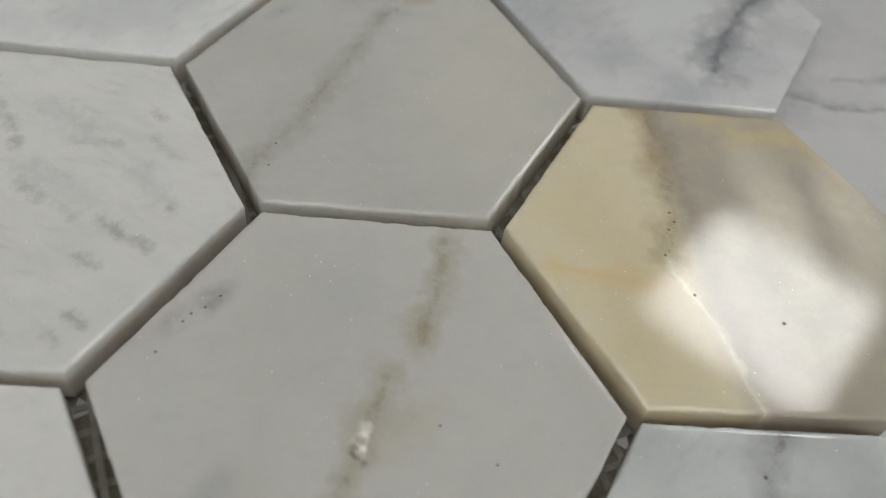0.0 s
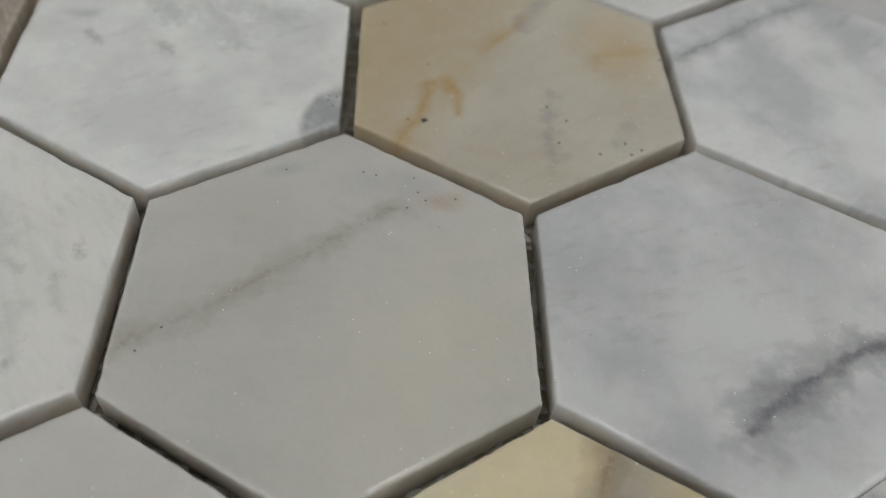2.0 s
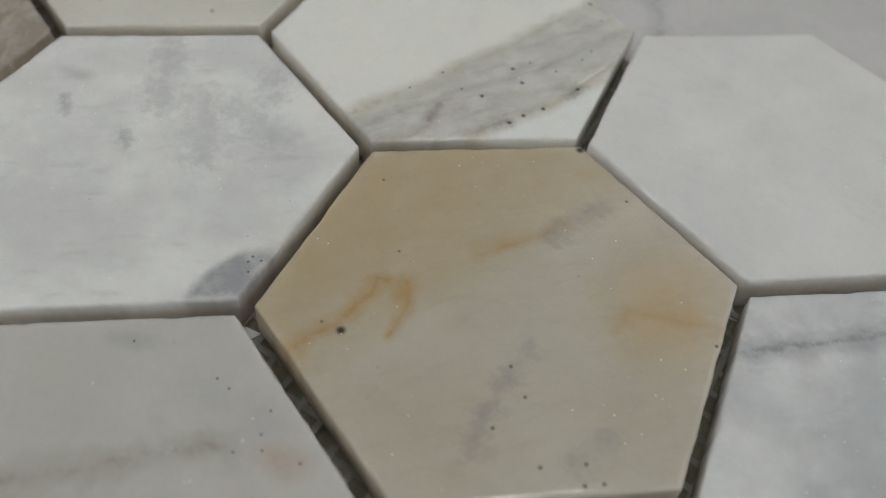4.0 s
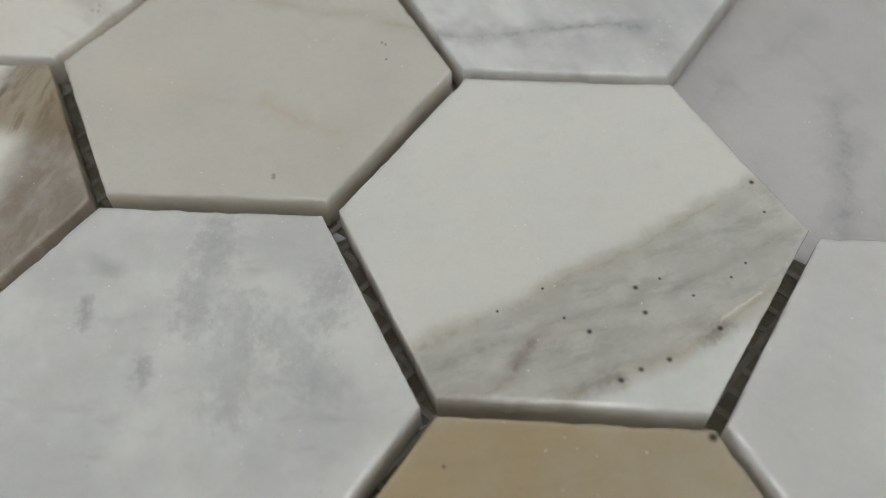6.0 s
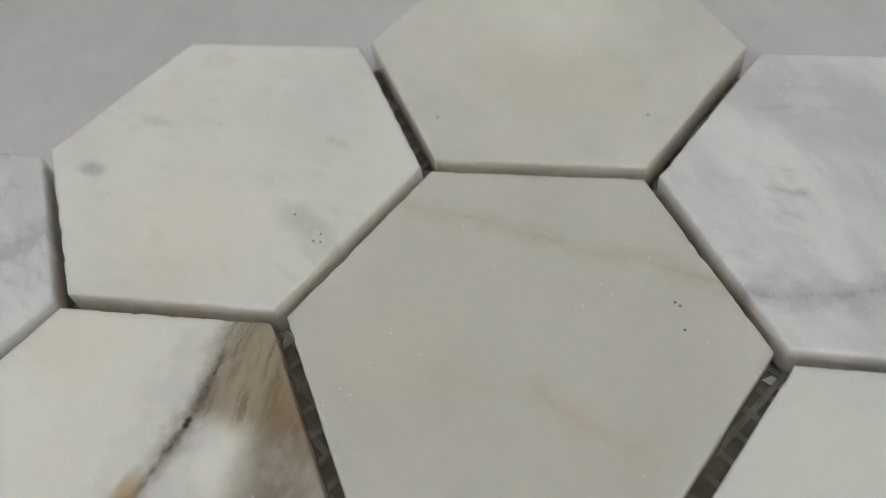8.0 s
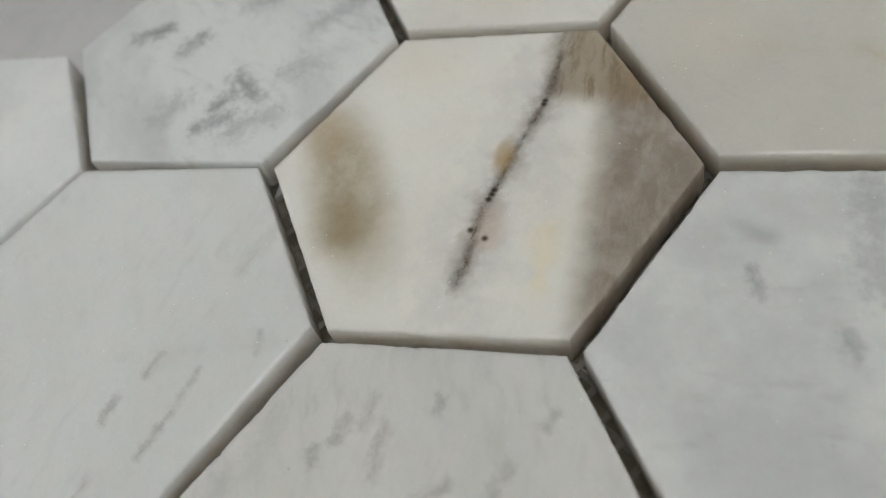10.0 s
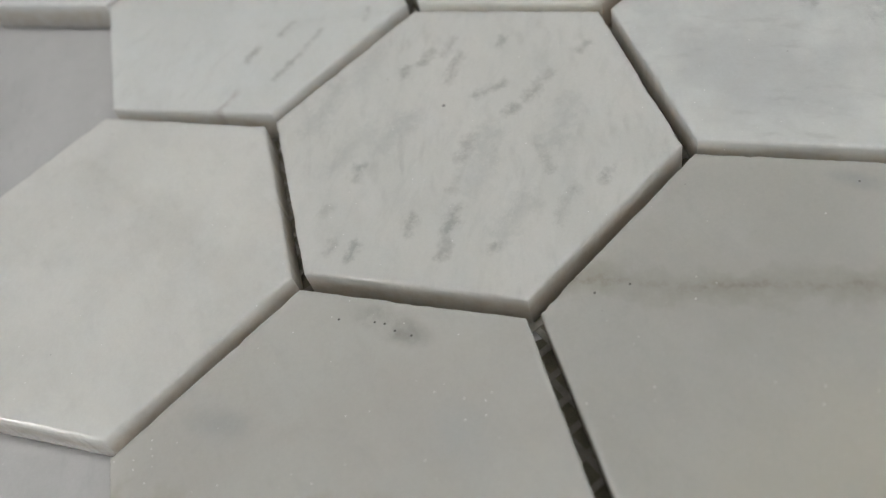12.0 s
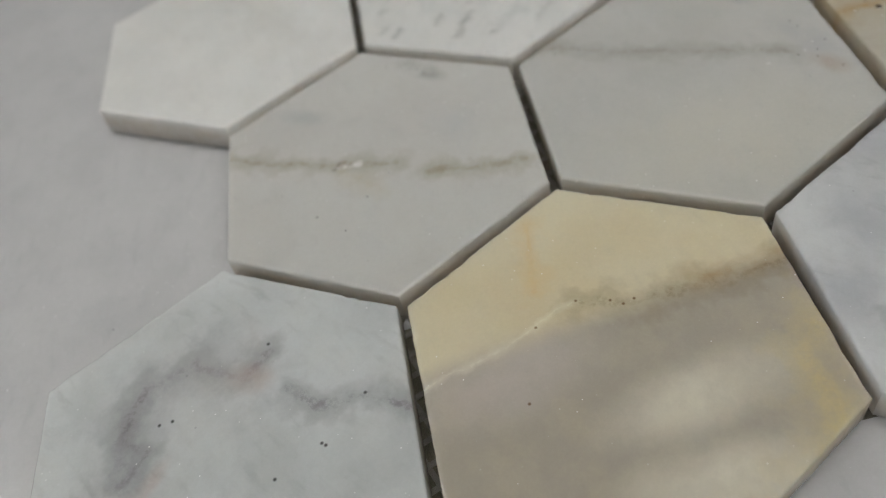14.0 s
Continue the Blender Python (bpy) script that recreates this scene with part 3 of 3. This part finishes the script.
        ("specks", ((31.8, -6.7), (32.4, -6.9)), 0.3, 0.4, stone(118, 110, 96), 0.7)]),
    "Q": ("bluish white marble tile with a smoky streak", (183, 185, 185), (156, 158, 160), 0.9, [
        ("vein", ((7.7, -37.8), (12.4, -30.6), (16.5, -20.9), (18.1, -15.3), (22, -3.5), (26.5, 3.1)), 0.6, 3.2, stone(108, 111, 114), 0.85, 0.55),
        ("vein", ((12, -28), (22, -20), (26, -8), (30, 2)), 1.5, 6.0, stone(150, 153, 156), 0.7, 0.5),
        ("vein", ((-8.5, -19.5), (-5.5, -15)), 0.4, 1.8, stone(120, 123, 124), 0.8, 0.5),
        ("blob", ((9.9, 19.7), (12, 6), 60), 0, 0.9, stone(160, 164, 166), 0.6, 0.5),
        ("specks", ((26.7, 8.8), (28, 10), (31.5, 11.4), (32.2, 5.6), (34, 2), (36.2, -1.7), (29.5, 9.8), (33, 4), (35, 0)), 0.12, 0.3, stone(206, 208, 206), 0.6)]),
    "R": ("plain pale grey marble tile with a faint band", (169, 170, 170), (176, 177, 177), 0.8, [
        # a pale reflection put into the stone's colour as a wide soft band
        ("vein", ((-10, -22), (-8.2, 7.4), (-4, 30)), 2.0, 7.0, stone(180, 182, 180), 0.5, 0.3)]),
    "T": ("creamy white marble tile with a few grey spots", (184, 184, 180), (177, 176, 171), 0.8, [
        ("blob", ((26, 10.5), (7, 3), 20), 0, 0.9, stone(150, 148, 142), 0.6, 0.8),
        ("blob", ((6.8, 23), (2.5, 1.2), 30), 0, 0.8, stone(142, 142, 138), 0.6),
        ("blob", ((-18.4, -12.4), (4, 1.4), 50), 0, 0.8, stone(148, 149, 148), 0.5),
        ("blob", ((-10.6, -28.1), (3, 1.6), 40), 0, 0.7, stone(128, 130, 130), 0.7),
        ("blob", ((-6, 22), (14, 12), 20), 0, 0.9, stone(170, 172, 170), 0.6, 0.4),
        ("blob", ((16, -12), (14, 12), 0), 0, 0.9, stone(186, 178, 168), 0.4, 0.3),
        ("specks", ((21.9, 9.4), (30.9, 12.2), (29, 12.8), (30, 11)), 0.16, 0.28, INK, 0.7)]),
    "U": ("cream marble tile with soft greenish grey clouds", (172, 171, 165), (162, 162, 156), 0.8, [
        ("blob", ((10, -4), (15, 9), 50), 0, 0.9, stone(172, 168, 154), 0.6, 0.4),
        ("blob", ((-14, 6), (15, 12), 0), 0, 0.9, stone(190, 190, 182), 0.5, 0.3),
        ("specks", ((29.6, 7.5), (9.9, -31.8)), 0.25, 0.4, stone(120, 118, 112), 0.7)]),
    "V": ("white marble tile with scattered grey blotches", (180, 183, 183), (160, 163, 165), 0.85, [
        ("dashes", (((-15.5, -20.6), (-14.8, -13.2)), ((-4.8, -10.4), (-6.5, -6.6)), ((12.9, 0.1), (22.9, 3.2)), ((18.7, -1.9), (20.6, -6.3)), ((25.1, -11.3), (24.7, -4.8)),), 1.0, 3.8, stone(100, 103, 107), 0.75, 0.5),
        ("dashes", (((5.8, 21.7), (2, 36.9)), ((18.8, 11.6), (17.6, 16.9)), ((14.3, -13.8), (17.3, -18.8)), ((-10.5, 9.4), (-12.9, 24.7)), ((29.9, -4), (30.1, 5.3)),), 1.5, 5.0, stone(138, 142, 145), 0.7, 0.6),
        ("vein", ((17.2, 13), (17.2, 23)), 0.5, 3.0, stone(160, 163, 164), 0.5, 0.6),
        ("dashes", (((31.5, -0.7), (30.8, 2.3)),), 0.3, 1.2, stone(214, 214, 212), 0.6, 0.8)]),
    "W": ("white marble tile crossed by a dotted grey band", (182, 183, 179), (178, 180, 177), 0.6, [
        ("zone", ((7.0, 45), (12.6, -45)), 0, 3.2, stone(150, 151, 147), 0.9, 0.35),
        ("zone", ((31.0, 45), (33.5, -45)), 0, 2.2, stone(184, 187, 186), 0.85, 0.2),
        ("vein", ((12.4, -37), (11.7, -22.5), (11.3, -5.2), (10.8, 7.1), (7.4, 36)), 0.4, 2.0, stone(138, 132, 116), 0.8, 0.6),
        ("vein", ((16.5, -37), (17.3, -14.4), (21.1, 6.6), (19.7, 32)), 0.3, 1.6, stone(132, 128, 124), 0.75, 0.7),
        ("vein", ((20.5, -23.7), (20.7, -10.6), (28.7, 7.4)), 0.3, 1.5, stone(140, 134, 128), 0.7, 0.7),
        ("vein", ((30.5, -18), (31.5, -1.5), (30.6, 9.3), (28.4, 22)), 0.4, 1.8, stone(142, 132, 112), 0.8, 0.5),
        ("streaks", (((9.5, 45), (14, -45)), ((33, -45), (30.5, 45)), 84), 0.22, 2.5, stone(124, 120, 114), 0.45, 0.5),
        ("vein", ((29.4, 11), (28.0, 20)), 0.1, 0.35, stone(214, 206, 184), 0.8, 0.2),
        ("vein", ((22, -34.3), (23.5, -29.1), (22.9, -23.7), (18.5, -18.7), (18.1, -15.9)), 0.3, 1.5, stone(128, 116, 108), 0.8, 0.4),
        ("dashes", (((30.3, -15.8), (31.4, -9.2)), ((30.9, 6.3), (30.5, 11.6)), ((21.5, -21.9), (19.2, -19.6))), 0.5, 2.0, stone(104, 100, 98), 0.7, 0.6),
        ("specks", ((7.6, 34.6), (17.7, 2.5), (22.6, 1.2), (21.6, -9), (31.7, -0.3), (31.2, -5.3), (31.4, -9.2), (30.6, 10.4)), 0.3, 0.42, INK, 0.92),
        ("specks", ((17.5, -11.4), (10.8, -11.7), (11.4, -20.7), (23.4, 10.3), (23.2, 18.2), (14.3, 32.2), (18, 7.2), (21.9, 22.2)), 0.16, 0.26, INK, 0.88)]),
    "X": ("white marble tile with thin short grey streaks", (180, 182, 182), (174, 176, 175), 0.7, [
        ("dashes", (((18, 0.6), (21.7, -2.5)), ((23, 11.7), (31.1, 1.8)), ((17.9, 27.2), (21.2, 26.2)), ((20.2, 14.9), (22.1, 13.2)), ((13.5, 9.2), (16.1, 5.9)),), 0.2, 1.7, stone(122, 123, 124), 0.6, 0.6),
        ("vein", ((36, -12), (32, -7)), 0.4, 1.2, stone(122, 108, 112), 0.8, 0.5),
        ("vein", ((19.8, 27.2), (14.4, 11.4)), 0.5, 3.0, stone(160, 162, 162), 0.6, 0.7),
        ("vein", ((3, 28), (-3, 36)), 0.4, 1.6, stone(148, 148, 148), 0.6, 0.6)]),
    "Y": ("cream marble tile with a black-brown vein and taupe bands", (189, 189, 184), (185, 183, 177), 0.8, [
        ("vein", ((-24, 31), (-7, 18), (6, 3), (24, -13)), 4.0, 7.0, stone(158, 159, 162), 1.0),
        ("zone", ((-4.0, 30.5), (32.5, 6.2)), 0, 3.6, stone(112, 104, 95), 0.95, 0.2),
        ("streaks", (((-4.0, 30.5), (32.5, 6.2)), ((-60, 60), (60, 60))[::-1], -40), 0.3, 2.5, stone(150, 142, 130), 0.5, 0.3),
        ("streaks", (((-24.5, 31.2), (-7.2, 18.6)), ((-17.3, 7.3), (6.3, 39.7)), -35), 0, 3.4, stone(114, 100, 76), 0.75),
        ("streaks", (((-24.5, 31.2), (-7.2, 18.6)), ((-17.3, 7.3), (6.3, 39.7)), -32), 0.4, 1.6, stone(96, 84, 64), 0.7, 0.3),
        ("blob", ((-9, -23.5), (20, 7.0), -8), 0, 0.7, stone(136, 127, 106), 0.95, 0.3),
        ("blob", ((0, -28), (6, 5), 0), 0, 0.8, stone(122, 110, 84), 0.8, 0.3),
        ("blob", ((-24, -24), (8, 4), -10), 0, 0.7, stone(140, 126, 100), 0.6, 0.3),
        ("blob", ((-33, 0), (9, 6), 40), 0, 0.9, stone(184, 176, 166), 0.5, 0.2),
        ("vein", ((-24.5, 30.6), (-14, 24.1), (-7.2, 18), (0.3, 9.2), (5.8, 3.1), (8.3, -0.3), (14.9, -6.4), (24, -13)), 1.2, 2.4, stone(104, 92, 76), 0.95, 0.45),
        ("vein", ((-18, 27), (-14, 24.1), (-7.2, 18), (0.3, 9.2), (5.8, 3.1), (8.3, -0.3), (14.9, -6.4), (24, -13)), 0.5, 1.1, DARK, 1.0, 0.75),
        ("blob", ((0.8, 6.4), (4, 2.0), -40), 0, 0.5, stone(142, 122, 86), 0.8, 0.3),
        ("blob", ((15.5, -3), (4, 3), -40), 0, 0.6, stone(166, 150, 136), 0.7, 0.6),
        ("vein", ((21, 6.5), (31, 0)), 0.6, 2.6, stone(196, 180, 138), 0.5, 0.4),
        ("specks", ((8.3, 0.4), (-7.5, 18.2), (13.9, -6.2), (7.6, 1.2), (-8.2, 18.8), (16.9, -4.6), (9, -0.6)), 0.4, 0.6, stone(42, 34, 28), 0.9)]),
    "Z": ("white marble tile with faint grey clouds", (186, 188, 188), (176, 179, 180), 0.8, []),
}


# direction and strength of the fine grey wisps, where a tile shows them
WISPS = {"E": (-14, 0.22), "X": (-45, 0.15), "V": (30, 0.35), "D": (50, 0.35), "K": (60, 0.3), "F": (60, 0.25), "Q": (55, 0.3), "G": (40, 0.35), "W": (90, 0.05), "T": (30, 0.15)}


def hex_tile(key, seed):
    """A sawn hexagon of stone with eased, slightly chipped arrises."""
    rnd = random.Random(seed * 17 + 3)
    r = (PITCH - GAP) / math.sqrt(3)
    steps = 66
    outline = []
    for side in range(6):
        a = Vector((math.cos(radians(60 * side)), math.sin(radians(60 * side)), 0)) * r
        b = Vector((math.cos(radians(60 * side + 60)), math.sin(radians(60 * side + 60)), 0)) * r
        for k in range(steps):
            outline.append((a.lerp(b, k / steps), k))
    chips = [(rnd.randrange(len(outline)), rnd.uniform(1.5, 5.0), rnd.uniform(0.00012, 0.0005)) for _ in range(26)]
    bm = bmesh.new()
    rings = []
    #        inset, height, how far the saw's roughness and the chips reach
    profile = ((0.0002, 0.0, 0.3, 0.0), (0.0, 0.0008, 0.3, 0.0), (0.0, THICK - 0.0007, 0.6, 0.2), (0.00012, THICK - 0.00018, 1.0, 0.8), (0.0004, THICK, 0.8, 1.0), (0.0013, THICK, 0.0, 0.0))
    n = len(outline)
    for inset, z, saw, chip in profile:
        ring = []
        for i, (p, k) in enumerate(outline):
            wob = noise.noise(Vector((p.x * 1100, p.y * 1100, seed * 5.0))) * 0.00013 * saw
            wob += noise.noise(Vector((p.x * 160, p.y * 160, seed * 3.0))) * 0.00012
            cut = 0.0
            for at, width, depth in chips:
                d = min(abs(i - at), n - abs(i - at))
                if d < width:
                    cut = max(cut, depth * (1 - d / width))
            scale = 1 - (inset + wob * 1.0 + cut * chip) / r
            ring.append(bm.verts.new((p.x * scale, p.y * scale, z)))
        rings.append(ring)
    for low, high in zip(rings, rings[1:]):
        for i in range(n):
            f = bm.faces.new((low[i], low[(i + 1) % n], high[(i + 1) % n], high[i]))
            f.smooth = True
    bm.faces.new(rings[-1]).smooth = True
    bm.faces.new(list(reversed(rings[0])))
    for low, high in zip(rings[:3], rings[1:4]):
        for i in range(0, n, steps):
            e = bm.edges.get((low[i], high[i]))
            if e:
                e.smooth = False
    return bm


sheet = new("mosaic_sheet")
sheet.location = (0, 0, COUNTER)
tagged(sheet, "hexagon marble mosaic sheet on net lying on a counter", "mosaic sheet")
for number, key in enumerate(sorted(CELLS)):
    label, ground, cloud_tone, cloud, marks = LOOKS[key]
    stretch = (1.0, 1.0) if key not in "EXVQ" else (0.55, 1.25)
    material = marble("marble_" + label.split()[0] + "_" + str(number), number + 1, stone(*ground), stone(*cloud_tone), marks, cloud, streak=stretch, wisps=WISPS.get(key, (20.0, 0.08)), raw=THICK * 1000)
    tile = part("tile", hex_tile(key, number + 1), material, sheet, label)
    rnd = random.Random(number * 7 + 1)
    dx, dy, turn = LAID[key]
    c = centre(key)
    tile.matrix_basis = pose(c.x + dx / 1000, c.y + dy / 1000, LIFT + rnd.uniform(-0.0001, 0.0001), rnd.uniform(-0.25, 0.25), rnd.uniform(-0.25, 0.25), turn)


def inside(x, y, margin):
    """Whether a place lies under the sheet, at least margin from its rim."""
    for dx, dy in ((0, 0), (margin, 0), (-margin, 0), (0, margin), (0, -margin)):
        near = min(CELLS, key=lambda k: (centre(k).x - x - dx) ** 2 + (centre(k).y - y - dy) ** 2)
        c = centre(near)
        px, py = abs(x + dx - c.x), abs(y + dy - c.y)
        if max(py, px * math.sqrt(3) / 2 + py / 2) > PITCH / 2 + 0.0002:
            return False
    return True


def net_mesh():
    """Woven threads of the backing, cut to the outline of the sheet."""
    bm = bmesh.new()
    mid = Vector((-0.066, 0.0953, 0))
    for layer, turn in enumerate((22.0, 112.0)):
        along = Vector((math.cos(radians(turn)), math.sin(radians(turn)), 0))
        across = Vector((-along.y, along.x, 0))
        for i in range(-52, 53):
            run = []
            for k in range(-75, 77):
                p = mid + across * i * 0.0046 + along * k * 0.0034
                ok = k < 76 and inside(p.x, p.y, 0.004)
                if ok:
                    run.append(p)
                elif run:
                    if len(run) > 1:
                        z = 0.00035 + layer * 0.00032
                        w = 0.00055
                        corners = [run[0] - across * w, run[-1] - across * w, run[-1] + across * w, run[0] + across * w]
                        lo = [bm.verts.new((c.x, c.y, z)) for c in corners]
                        hi = [bm.verts.new((c.x * 1.0, c.y, z + 0.0003)) for c in corners]
                        bm.faces.new(hi)
                        bm.faces.new(lo[::-1])
                        for a in range(4):
                            bm.faces.new((lo[a], lo[(a + 1) % 4], hi[(a + 1) % 4], hi[a]))
                    run = []
    return bm


def adhesive_strips():
    """Adhesive left in the joints: one thin strip under each joint."""
    cells = set(CELLS.values())
    side = PITCH / math.sqrt(3)
    shared = []
    for turn in range(3):
        shared.append(mesh_from("adhesive_strip", block(bmesh.new(), -side / 2 + 0.0012, side / 2 - 0.0012, -0.004, 0.004, 0.00003, 0.00012 + turn * 0.00006), FILM))
    for key, (a, b) in CELLS.items():
        for turn, (da, db) in enumerate(((0, 1), (1, 0), (1, -1))):
            if (a + da, b + db) not in cells:
                continue
            step = Vector((da * PITCH * math.sqrt(3) / 2, PITCH * (db + da / 2), 0))
            mid = centre(key) + step / 2
            strip = new("adhesive_strip", shared[turn])
            strip.parent = sheet
            strip.matrix_basis = pose(mid.x, mid.y, 0, rz=math.degrees(math.atan2(step.y, step.x)) + 90)


net = part("net_backing", net_mesh(), NET, sheet, "grey-beige glass fibre net")
tagged(net, kind="stuff")
adhesive_strips()
